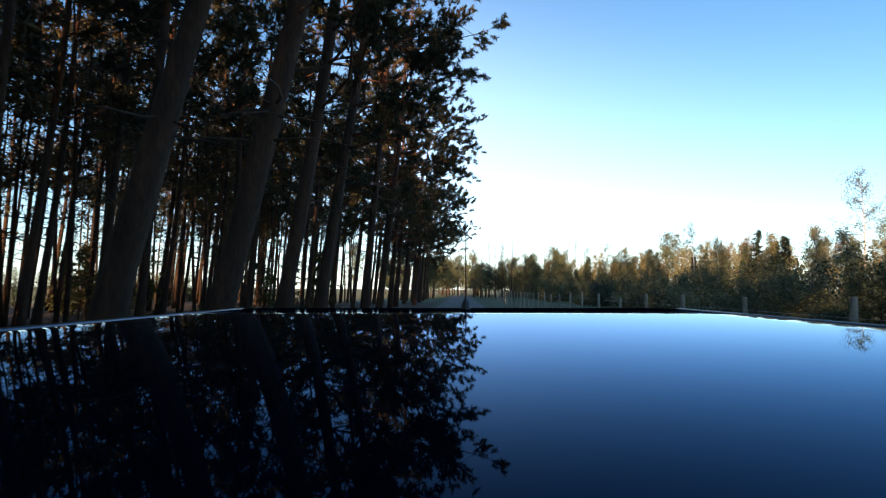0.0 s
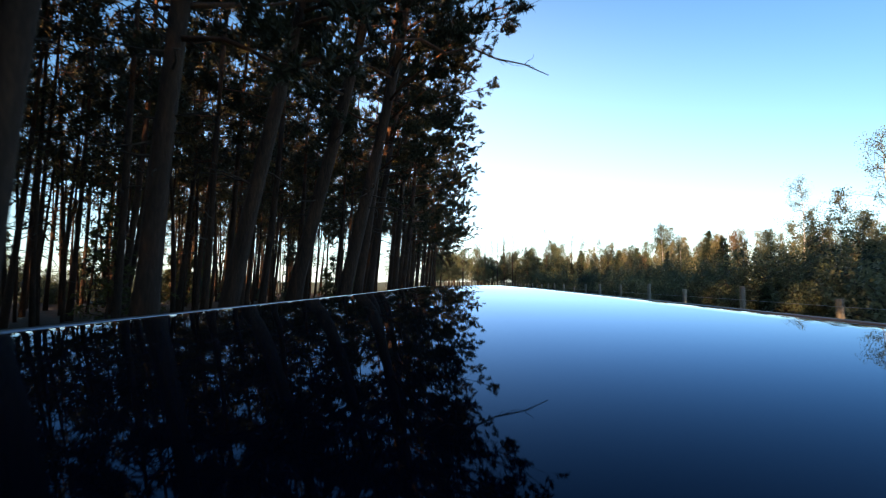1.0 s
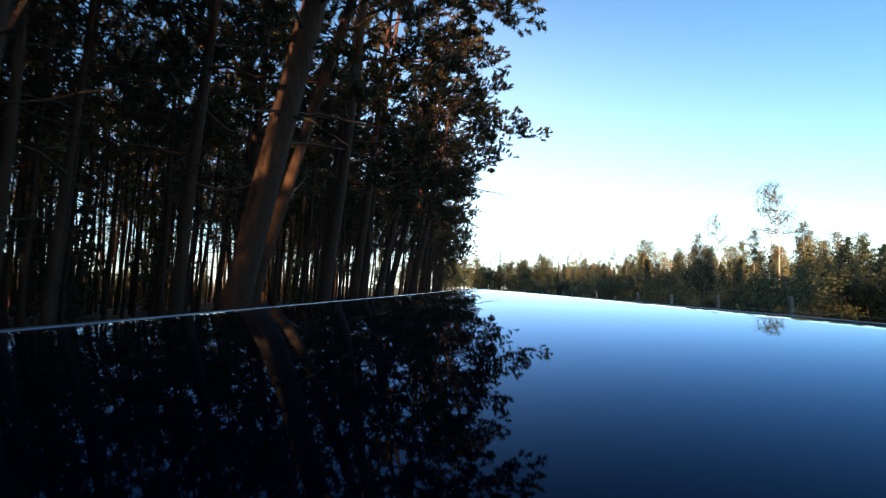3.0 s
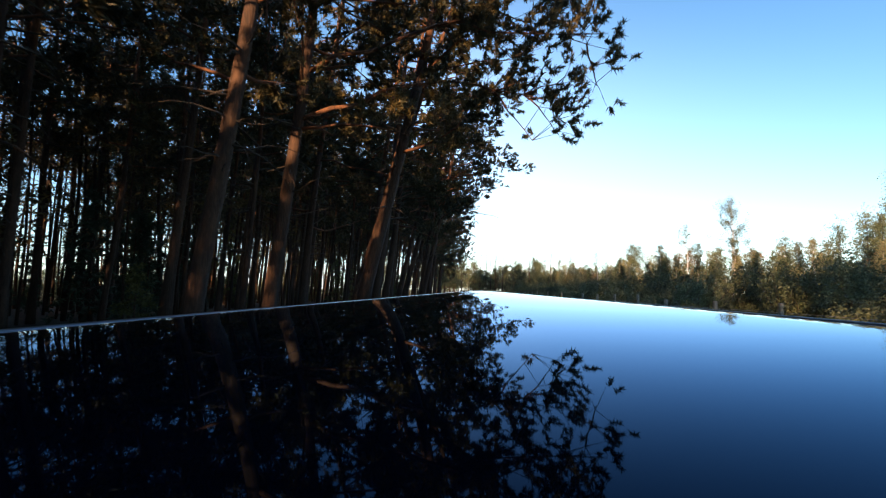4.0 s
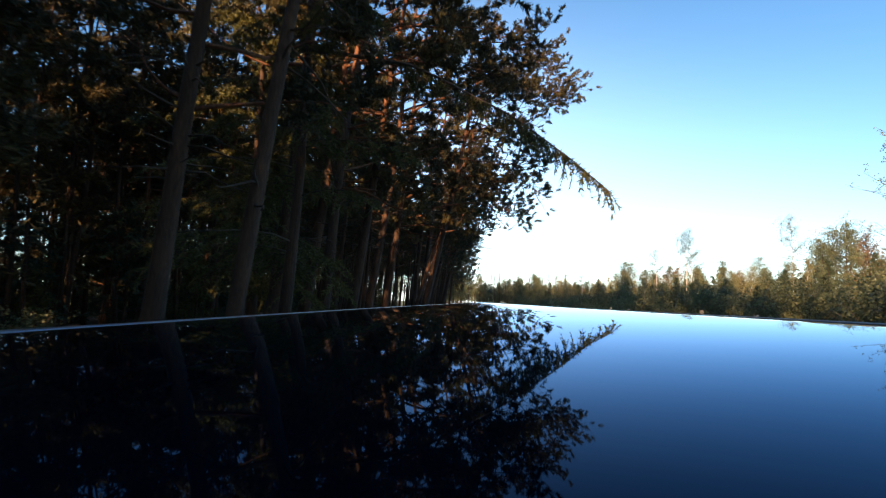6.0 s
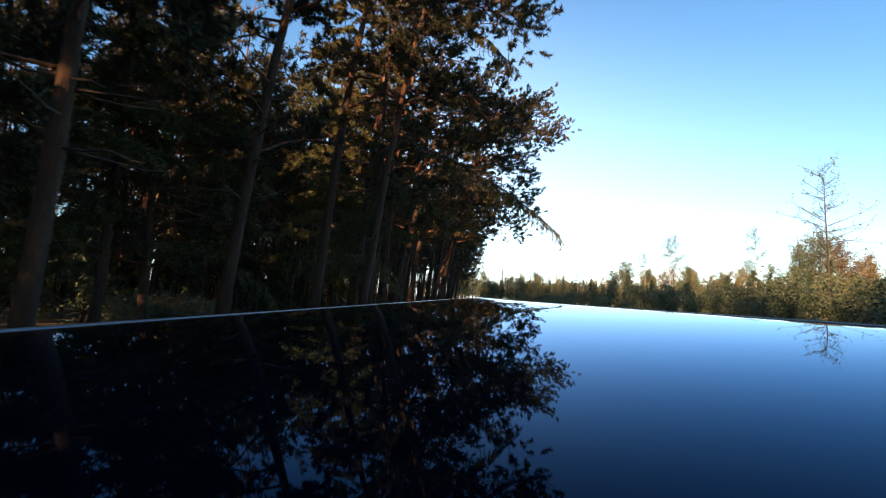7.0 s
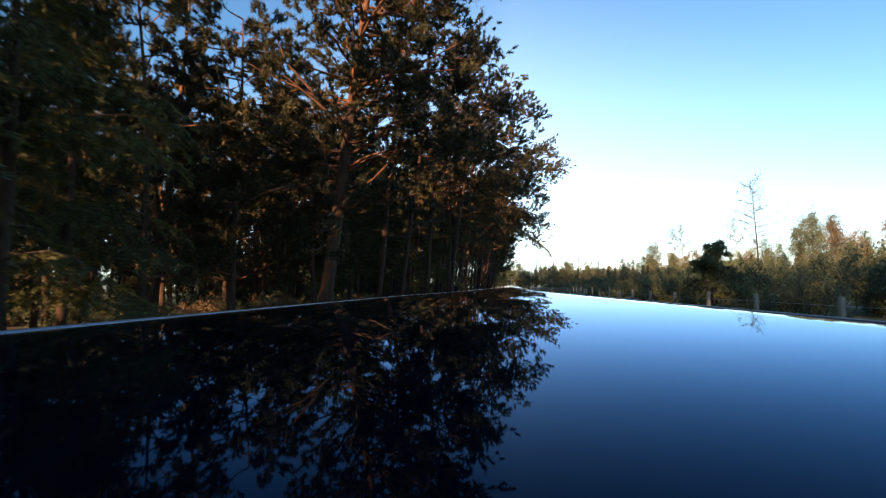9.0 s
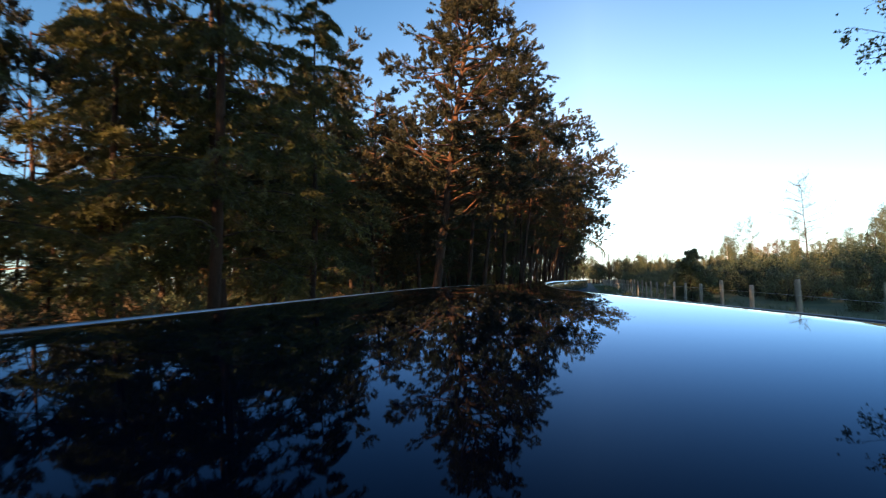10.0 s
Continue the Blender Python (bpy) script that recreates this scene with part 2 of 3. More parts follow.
# ---- trees ----
def pine(seed, height, base, reach, side_reach, tufts, blades, blade, radius=0.2, lean=0.1, sway=0.25, dead=16, boughs=(), twigs=6, group=1):
    """A Scots pine: bare lower trunk with dead snags, bent limbs, needles in tufts; needles set round short shoots; longer on the side of the open track (+x).
    boughs: long limbs that stand out, as (x, y, z of the tip from the trunk's foot, share of needles)."""
    rs = np.random.RandomState(seed)
    wood, crown = Soup(), Soup()
    n = 12
    zs = np.linspace(0, 1, n)
    ph = rs.rand(2) * 6
    tx = lean * height * zs + sway * np.sin(zs * 5 + ph[0]) * zs
    ty = sway * np.sin(zs * 4 + ph[1]) * zs + rs.uniform(-0.02, 0.02) * height * zs
    line = np.stack([tx, ty, zs * height], 1)
    line[0, 2] = -0.15
    rad = radius * (1 - 0.82 * zs ** 1.1)
    rad[0] *= 1.3
    k = 6
    wood.tube(line[:k], rad[:k], 9, 0, 0.06, rs)
    wood.tube(line[k - 1:], rad[k - 1:], 7, 1, 0.04, rs)

    def on(z):
        return np.array([np.interp(z, line[:, 2], line[:, i]) for i in range(3)])

    for _ in range(dead):
        z, a = rs.uniform(height * 0.18, base + 1.5), rs.rand() * 6.28
        path = limb(on(z), (math.cos(a), math.sin(a), rs.uniform(-0.1, 0.3)), rs.uniform(0.6, 2.2), -0.2, rs, 4, 0.2)
        wood.tube(path, np.linspace(0.03, 0.006, 5), 3, 2)
    limbs = max(9, tufts // (twigs + 1))
    tips, ways = [], []

    def spray(path, a, count, low=2, each=None):
        for _ in range(count):
            q = path[rs.randint(low, len(path))]
            b = a + rs.uniform(-1.3, 1.3)
            twig = limb(q, (math.cos(b), math.sin(b), rs.uniform(-0.5, 0.9)), rs.uniform(0.2, 1.2), 0.2, rs, 2, 0.25)
            wood.tube(twig[[0, 2]], (0.013, 0.006), 3, 2)
            for _ in range(each or group):
                tips.append(twig[2] + rs.standard_normal(3) * (0.17, 0.17, 0.1))
                ways.append(twig[2] - twig[1])

    for i in range(limbs):
        s = (i + rs.rand()) / limbs
        z = base + (height - base) * s
        a = rs.rand() * 6.28
        r = (reach * (0.45 + 0.75 * math.sin(math.pi * min(1, 0.22 + 0.78 * s)))) * rs.uniform(0.6, 1.15)
        r *= 1 + (side_reach - 1) * max(0, math.cos(a)) if s < 0.85 else 1
        path = limb(on(z), (math.cos(a), math.sin(a), rs.uniform(-0.15, 0.35)), r, rs.uniform(-0.1, 0.7), rs, 6, 0.16)
        wood.tube(path, np.linspace(0.055 * radius / 0.2, 0.012, 7), 4, 1)
        spray(path, a, twigs, 1 if reach > 3.2 else 3)
        tips.append(path[-1])
        ways.append(path[-1] - path[-2])
    for x, y, z, share in boughs:
        tip = np.array((x, y, z), float)
        foot = on(min(height * 0.95, max(2.5, z - 0.12 * abs(x))))
        us = np.linspace(0, 1, 10)[:, None]
        path = foot + (tip - foot) * us + np.array((0, 0, 1.0)) * 0.1 * abs(x) * np.sin(us * math.pi) + rs.standard_normal((10, 3)) * 0.12 * us * (1 - us) * 4
        wood.tube(path, np.linspace(0.075, 0.012, 10), 5, 1)
        a = math.atan2(tip[1] - foot[1], tip[0] - foot[0])
        if share:
            spray(path, a, int(20 * share), 4, 2)
            for _ in range(8):
                b = a + rs.uniform(-0.9, 0.9)
                fork = limb(path[rs.randint(3, 10)], (math.cos(b), math.sin(b), rs.uniform(-0.9, 0.7)), rs.uniform(0.6, 2.0), 0.1, rs, 5, 0.25)
                wood.tube(fork, np.linspace(0.028, 0.009, 6), 4, 1)
                spray(fork, b, int(8 * share), 2, 2)
        else:
            for _ in range(7):
                b = a + rs.uniform(-0.8, 0.8)
                fork = limb(path[rs.randint(4, 10)], (math.cos(b), math.sin(b), rs.uniform(-0.3, 0.5)), rs.uniform(0.3, 0.9), 0.1, rs, 3, 0.2)
                wood.tube(fork, (0.012, 0.01, 0.007, 0.004), 3, 2)
    tips, ways = np.array(tips), np.array(ways)
    ways = ways / (np.linalg.norm(ways, axis=1)[:, None] + 1e-9)
    ways = ways + rs.standard_normal(ways.shape) * 0.35 + (0, 0, 0.2)
    ways = ways / (np.linalg.norm(ways, axis=1)[:, None] + 1e-9)
    shoot = rs.rand(len(tips) * blades, 1) * 1.9 * blade[0]
    at = np.repeat(tips, blades, 0) + np.repeat(ways, blades, 0) * shoot + rs.standard_normal((len(tips) * blades, 3)) * 0.12 * blade[0]
    way = np.repeat(ways, blades, 0) * 0.7 + rs.standard_normal((len(at), 3)) * 0.7
    crown.blades(at, way, rs.uniform(0.7, 1.3, (len(at), 1)) * blade[0], blade[1], rs)
    return wood.mesh("pine_wood", BARK, BARK_UP, TWIG, smooth=True), crown.mesh("pine_crown", NEEDLE)


def drooping(seed, height, base, reach, blades, leafy, bark, needle, droop=-0.9, whorls=16, radius=0.2, lean=0.04, hang=0.55, blade=(0.16, 0.035), boughs=(), stalks=True):
    """A larch or spruce: limbs all round a straight trunk, bowed down, with hanging side twigs set with short needles."""
    rs = np.random.RandomState(seed)
    wood, crown = Soup(), Soup()
    zs = np.linspace(0, 1, 9)
    line = np.stack([lean * height * zs + 0.1 * np.sin(zs * 6), 0.08 * np.sin(zs * 5 + seed), zs * height], 1)
    line[0, 2] = -0.15
    wood.tube(line, radius * (1.02 - zs), 8, 0, 0.05, rs)
    at, way = [], []
    for i in range(whorls):
        s = (i + 0.3) / whorls
        z = base + (height - base) * s
        p = np.array([np.interp(z, line[:, 2], line[:, k]) for k in range(3)])
        for j in range(4):
            z = base + (height - base) * max(0.0, min(0.98, s + rs.uniform(-0.6, 0.6) / whorls))
            p = np.array([np.interp(z, line[:, 2], line[:, k]) for k in range(3)])
            a = rs.rand() * 6.28
            r = reach * (1.05 - s) ** 0.7 * rs.uniform(0.6, 1.15)
            path = limb(p, (math.cos(a), math.sin(a), 0.35), r, droop, rs, 6, 0.08)
            wood.tube(path, np.linspace(0.028 * (1.1 - s), 0.007, 7), 3, 1)
            for k in range(leafy):
                u = rs.uniform(0.06, 1.0) * 5.99
                q = path[int(u)] + (path[int(u) + 1] - path[int(u)]) * (u - int(u))
                b = a + rs.choice((-1, 1)) * rs.uniform(0.3, 1.4)
                tw = limb(q, (math.cos(b), math.sin(b), -0.1), rs.uniform(0.3, 1.0) * hang * (1.3 - s), -1.0, rs, 3, 0.15)
                if stalks:
                    wood.tube(tw[[0, 3]], (0.008, 0.004), 3, 1)
                w = rs.rand(blades, 1) * 2.99
                i0 = w[:, 0].astype(int)
                at.append(tw[i0] + (tw[i0 + 1] - tw[i0]) * (w - i0[:, None]))
                way.append(rs.standard_normal((blades, 3)) * 0.8 + (tw[3] - tw[0]) + (0, 0, -0.15))
    for x, y, z in boughs:
        tip, foot = np.array((x, y, z), float), np.array([np.interp(z + 0.45 * abs(x), line[:, 2], line[:, k]) for k in range(3)])
        us = np.linspace(0, 1, 10)[:, None]
        path = foot + (tip - foot) * us + np.array((0, 0, 0.12 * abs(x))) * np.sin(us * math.pi) + rs.standard_normal((10, 3)) * 0.06
        wood.tube(path, np.linspace(0.06, 0.01, 10), 5, 1)
        for k in range(150):
            u = rs.uniform(0.3, 1.0) * 8.99
            q = path[int(u)] + (path[int(u) + 1] - path[int(u)]) * (u - int(u))
            b = rs.rand() * 6.28
            tw = limb(q, (math.cos(b) * 0.4 + 0.3, math.sin(b) * 0.4, -0.5), rs.uniform(0.25, 0.85), -1.5, rs, 3, 0.15)
            wood.tube(tw, (0.01, 0.008, 0.006, 0.004), 3, 1)
            w = rs.rand(26, 1) * 2.99
            i0 = w[:, 0].astype(int)
            at.append(tw[i0] + (tw[i0 + 1] - tw[i0]) * (w - i0[:, None]))
            way.append(rs.standard_normal((26, 3)) * 0.8 + (tw[3] - tw[0]))
    at, way = np.vstack(at), np.vstack(way)
    crown.blades(at, way, rs.uniform(0.6, 1.3, (len(at), 1)) * blade[0], blade[1], rs)
    return wood.mesh("conifer_wood", bark, TWIG, smooth=True), crown.mesh("conifer_crown", needle)


def broadleaf(seed, height, base, reach, leaves, size, bark, leaf, radius=0.09, up=0.6, limbs=22, clump=0.35):
    """A young birch or other broadleaf tree: fine rising limbs, leaves in loose sprays along the twigs."""
    rs = np.random.RandomState(seed)
    wood, crown = Soup(), Soup()
    zs = np.linspace(0, 1, 8)
    line = np.stack([0.25 * np.sin(zs * 4 + seed) * zs, 0.25 * np.sin(zs * 3 + 2 * seed) * zs, zs * height], 1)
    line[0, 2] = -0.1
    wood.tube(line, radius * (1.03 - zs), 6, 0, 0.04, rs)
    at = []
    for i in range(limbs):
        s = (i + rs.rand()) / limbs
        z = base + (height * 0.96 - base) * s
        p = np.array([np.interp(z, line[:, 2], line[:, k]) for k in range(3)])
        a = rs.rand() * 6.28
        path = limb(p, (math.cos(a), math.sin(a), up * rs.uniform(0.4, 1.4)), reach * (1.12 - s) ** 0.6 * rs.uniform(0.55, 1.15), 0.1, rs, 5, 0.16)
        wood.tube(path[[0, 2, 3, 5]], np.linspace(0.3 * radius, 0.007, 4), 3, 1)
        for j in range(4):
            q = path[rs.randint(1, 6)]
            tw = limb(q, rs.standard_normal(3) + (0, 0, 0.4), rs.uniform(0.3, 0.9) * min(1.0, reach * 0.5), 0.0, rs, 3, 0.2)
            wood.tube(tw[[0, 3]], (0.009, 0.004), 3, 1)
            at += [tw[1], tw[2], tw[3]]
        at += [path[4], path[5]]
    at = np.array(at)
    if leaves:
        at = at[rs.randint(0, len(at), leaves)] + rs.standard_normal((leaves, 3)) * clump * rs.uniform(0.3, 1, (leaves, 1))
        crown.blades(at, rs.standard_normal((leaves, 3)) + (0, 0, -0.2), rs.uniform(0.6, 1.3, (leaves, 1)) * size, size * 0.75, rs)
    return wood.mesh("broadleaf_wood", bark, TWIG, smooth=True), crown.mesh("broadleaf_crown", leaf)


def shrub(seed, height, reach, leaves, size, leaf):
    rs = np.random.RandomState(seed)
    wood, crown = Soup(), Soup()
    at = []
    for i in range(14):
        a = rs.rand() * 6.28
        path = limb((rs.normal() * 0.25, rs.normal() * 0.25, -0.05), (math.cos(a) * 0.6, math.sin(a) * 0.6, 1.0), height * rs.uniform(0.5, 1.1), -0.35 * reach / height, rs, 5, 0.16)
        wood.tube(path, np.linspace(0.022, 0.005, 6), 4, 0)
        for j in range(7):
            tw = limb(path[rs.randint(1, 6)], rs.standard_normal(3) + (0, 0, 0.3), rs.uniform(0.3, 0.8), 0, rs, 2, 0.2)
            at += [tw[0], tw[1], tw[2]]
    at = np.array(at)
    at = at[rs.randint(0, len(at), leaves)] + rs.standard_normal((leaves, 3)) * 0.13
    at[:, 2] = np.abs(at[:, 2])
    crown.blades(at, rs.standard_normal((leaves, 3)), rs.uniform(0.6, 1.3, (leaves, 1)) * size, size * 0.75, rs)
    return wood.mesh("shrub_wood", TWIG), crown.mesh("shrub_crown", leaf)


def planted(name, meshes, label, category, group, x, y, z=0.0, turn=0.0, size=1.0, second="crown"):
    """A tree with its two parts, standing at x, y."""
    root = new(name)
    root.empty_display_size = 0.3
    root.matrix_world = pose(x, y, z, 0, 0, turn) @ Matrix.Scale(size, 4)
    part("trunk" if second == "crown" else "stem", meshes[0], root)
    if len(meshes[1].polygons):
        part(second, meshes[1], root)
    return tagged(root, label, category, group)


def edge(y):
    """The forest's edge beside the track."""
    return -4.3 + (0.0385 * y if y > 0 else 0.075 * y)


def track(y):
    """The middle of the track."""
    return 0.0385 * y


# ---- ground ----
def sheet(name, rows, cols, place, mat, label, category):
    v = [place(i / (rows - 1), j / (cols - 1)) for i in range(rows) for j in range(cols)]
    f = [(i * cols + j, i * cols + j + 1, (i + 1) * cols + j + 1, (i + 1) * cols + j) for i in range(rows - 1) for j in range(cols - 1)]
    me = bpy.data.meshes.new(name)
    me.from_pydata(v, [], f)
    me.materials.append(mat)
    me.polygons.foreach_set("use_smooth", np.ones(len(f), dtype=bool))
    return tagged(new(name, me), label, category, kind="structure")


def spread_out(u):
    """-1..1 to metres, dense near the middle and out to the horizon."""
    s = 2 * u - 1
    return math.copysign(90 * abs(s) + 2600 * abs(s) ** 6, s)


def ground_at(u, w):
    x, y = spread_out(w), spread_out(u)
    near = max(0.0, 1 - math.hypot(x, y + 30) / 260)
    return (x, y, -0.06 + near * 0.05 * noise.noise((x * 0.2, y * 0.2, 0)))


sheet("ground", 121, 121, ground_at, GROUND, "rough grassland under the trees and out to the horizon", "ground")
sheet("road", 90, 7, lambda u, w: (track(-125 + 284 * u) + (w - 0.5) * 4.4, -125 + 284 * u, 0.03 - 0.03 * abs(w - 0.5) * 2 + 0.01 * noise.noise((w * 9, u * 300, 2))), GRAVEL, "pale gravel forest track with worn edges", "road")
sheet("forest_floor", 70, 12, lambda u, w: (edge(-130 + 200 * u) + 1.6 - 34 * w, -130 + 200 * u, 0.03 + 0.06 * noise.noise((w * 12, u * 70, 5))), FLOOR, "brown needle litter under the pines", "forest floor")

# ---- the car ----
# The black car roof under the eye, stretched along the camera's whole path and banked with its roll to fit the view,
# with added sills down to the track.
HALF, TAIL = 0.74, 1.9


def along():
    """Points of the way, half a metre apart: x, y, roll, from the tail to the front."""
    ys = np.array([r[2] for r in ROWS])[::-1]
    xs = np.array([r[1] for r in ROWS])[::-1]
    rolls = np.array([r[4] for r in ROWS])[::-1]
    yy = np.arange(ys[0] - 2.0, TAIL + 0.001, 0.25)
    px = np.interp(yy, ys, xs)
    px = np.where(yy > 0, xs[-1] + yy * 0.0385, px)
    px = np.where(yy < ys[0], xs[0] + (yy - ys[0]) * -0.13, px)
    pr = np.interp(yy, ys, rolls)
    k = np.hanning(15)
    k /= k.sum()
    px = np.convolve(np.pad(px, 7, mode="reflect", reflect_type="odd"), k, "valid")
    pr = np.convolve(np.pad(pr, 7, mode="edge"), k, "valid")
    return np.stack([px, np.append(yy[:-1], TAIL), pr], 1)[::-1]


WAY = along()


def swept(name, profile, mat, parent, label="", closed=False):
    """A profile of (across, up from the roof) carried along the way."""
    soup, rows = Soup(), []
    for i, (x, y, roll) in enumerate(WAY):
        d = WAY[max(i - 1, 0)] - WAY[min(i + 1, len(WAY) - 1)]
        a = math.atan2(d[0], d[1])
        row = []
        for across, up in profile:
            if up < -1:
                row.append((x + across * math.cos(a), y - across * math.sin(a), 0.02))
            else:
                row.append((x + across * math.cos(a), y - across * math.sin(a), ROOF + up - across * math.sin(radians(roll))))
        rows.append(row)
    n = len(profile)
    last = n if closed else n - 1
    faces = [(i * n + j, i * n + (j + 1) % n, (i + 1) * n + (j + 1) % n, (i + 1) * n + j) for i in range(len(rows) - 1) for j in range(last)]
    faces += [tuple(range(n))[::-1], tuple((len(rows) - 1) * n + j for j in range(n))]
    soup.add(np.array(rows).reshape(-1, 3), faces)
    me = soup.mesh(name, mat, smooth=True)
    bm = bmesh.new()
    bm.from_mesh(me)
    bmesh.ops.recalc_face_normals(bm, faces=bm.faces)
    if profile[0][0] * profile[-1][0] < 0 and sum(f.normal.z * f.calc_area() for f in bm.faces) < 0:
        bmesh.ops.reverse_faces(bm, faces=bm.faces)
    bm.to_mesh(me)
    bm.free()
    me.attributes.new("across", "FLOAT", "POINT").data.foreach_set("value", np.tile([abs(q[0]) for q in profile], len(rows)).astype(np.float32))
    return part(name, me, parent, label)


car = tagged(new("car"), "glossy black car roof mirroring the trees and the sky", "car")
crown_line = [(-HALF + 0.05 * (1 - math.cos(a)), -0.05 * (1 - math.sin(a)) - 0.002) for a in (0.0, 0.4, 0.8, 1.2, 1.57)]
roof_profile = [(-HALF, -0.12)] + crown_line + [(x / 100, 0.0) for x in (-60, -45, -30, -20, -10, 0, 10, 20, 30, 45, 60)] + [(-x, z) for x, z in crown_line[::-1]] + [(HALF, -0.12)]
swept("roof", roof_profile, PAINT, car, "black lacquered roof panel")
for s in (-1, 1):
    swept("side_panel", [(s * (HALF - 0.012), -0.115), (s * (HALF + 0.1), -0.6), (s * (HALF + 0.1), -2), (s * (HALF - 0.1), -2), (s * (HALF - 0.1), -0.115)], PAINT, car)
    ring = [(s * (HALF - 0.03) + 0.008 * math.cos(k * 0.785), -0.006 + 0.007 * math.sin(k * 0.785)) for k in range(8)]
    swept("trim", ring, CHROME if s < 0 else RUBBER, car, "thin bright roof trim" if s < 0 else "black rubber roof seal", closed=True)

aerial = Soup()
bx, by = 0.085, TAIL - 0.1
aerial.tube([(bx, by, ROOF - 0.002), (bx, by, ROOF + 0.015), (bx, by, ROOF + 0.03)], (0.016, 0.012, 0.006), 10)
aerial.tube([(bx, by, ROOF + 0.03), (bx, by, ROOF + 0.25)], (0.0028, 0.0016), 6)
part("antenna", aerial.mesh("antenna", RUBBER), car, "short black rod antenna")


# ---- left pine forest ----
rs = np.random.RandomState(11)
NEEDLES = (38, (0.19, 0.05))
EDGE_PINES = [pine(20 + i, h, b, 2.9, 1.6, 132, *NEEDLES, r, l, twigs=6, group=6) for i, (h, b, r, l) in enumerate([(19.5, 5.5, 0.22, 0.09), (18, 4.5, 0.2, 0.11), (20.5, 7, 0.24, 0.07), (17, 4.2, 0.19, 0.1), (19, 6, 0.21, 0.06)])]
INNER_PINES = [pine(40 + i, h, b, 2.4, 1.0, 92, 18, (0.3, 0.09), r, l, dead=14, twigs=6, group=3) for i, (h, b, r, l) in enumerate([(18, 7.0, 0.15, 0.08), (19, 8, 0.16, 0.1), (16.5, 6.5, 0.13, 0.06), (17.5, 7.5, 0.14, 0.09), (15, 6.0, 0.12, 0.07)])]
LARCHES = [drooping(60 + i, h, b, r, 34 if i in (0, 2) else 38, 36 if i == 0 else 32 if i == 3 else 26, BARK, LARCH, whorls=w, radius=0.16, hang=0.95, blade=(0.16, 0.04) if i == 0 else (0.12, 0.032) if i == 2 else (0.15, 0.038), boughs=bo) for i, (h, b, r, w, bo) in enumerate([(20, 2.6, 5.2, 24, ()), (13, 1.8, 3.4, 14, ()), (17, 2.4, 3.6, 15, ((8.0, -0.4, 4.3), (6.0, -0.3, 11.5))), (16, 2.0, 4.2, 17, ())])]
YOUNG = [drooping(70 + i, h, 0.5, r, 9, 5, BARK, LARCH if i else SPRUCE, droop=-0.5, whorls=11, radius=0.07, hang=0.7, blade=(0.26, 0.075), stalks=False) for i, (h, r) in enumerate([(5.5, 1.5), (4.2, 1.4), (6.5, 1.7)])]
UNDERGROWTH = [shrub(126 + i, h, 1.5, 1500, 0.13, m) for i, (h, m) in enumerate([(2.2, RUST), (2.6, OLIVE)])]
taken = []


# Lanes between the rows of pines through which the low sun reaches the edge: x, y of the lit foot.
LANES = [(-7.4, -27.0), (-8.2, -36.4), (-4.8, 24.0), (-9.9, -6.2), (-5.5, -17.9), (-8.4, -40.6), (-8.6, -47.2), (-13.0, -62.0), (-15.5, -66.0), (-9.2, -58.0), (-9.7, -67.5)]


def in_lane(x, y):
    for a, b_ in LANES:
        along_, off = (x - a) * to_sun.x + (y - b_) * to_sun.y, (x - a) * to_sun.y - (y - b_) * to_sun.x
        if along_ > 1.5 and abs(off) < (2.2 if b_ < -20 else 1.2):
            return True
    return False


def free(x, y, gap):
    return all((x - a) ** 2 + (y - b) ** 2 > gap * gap for a, b in taken)


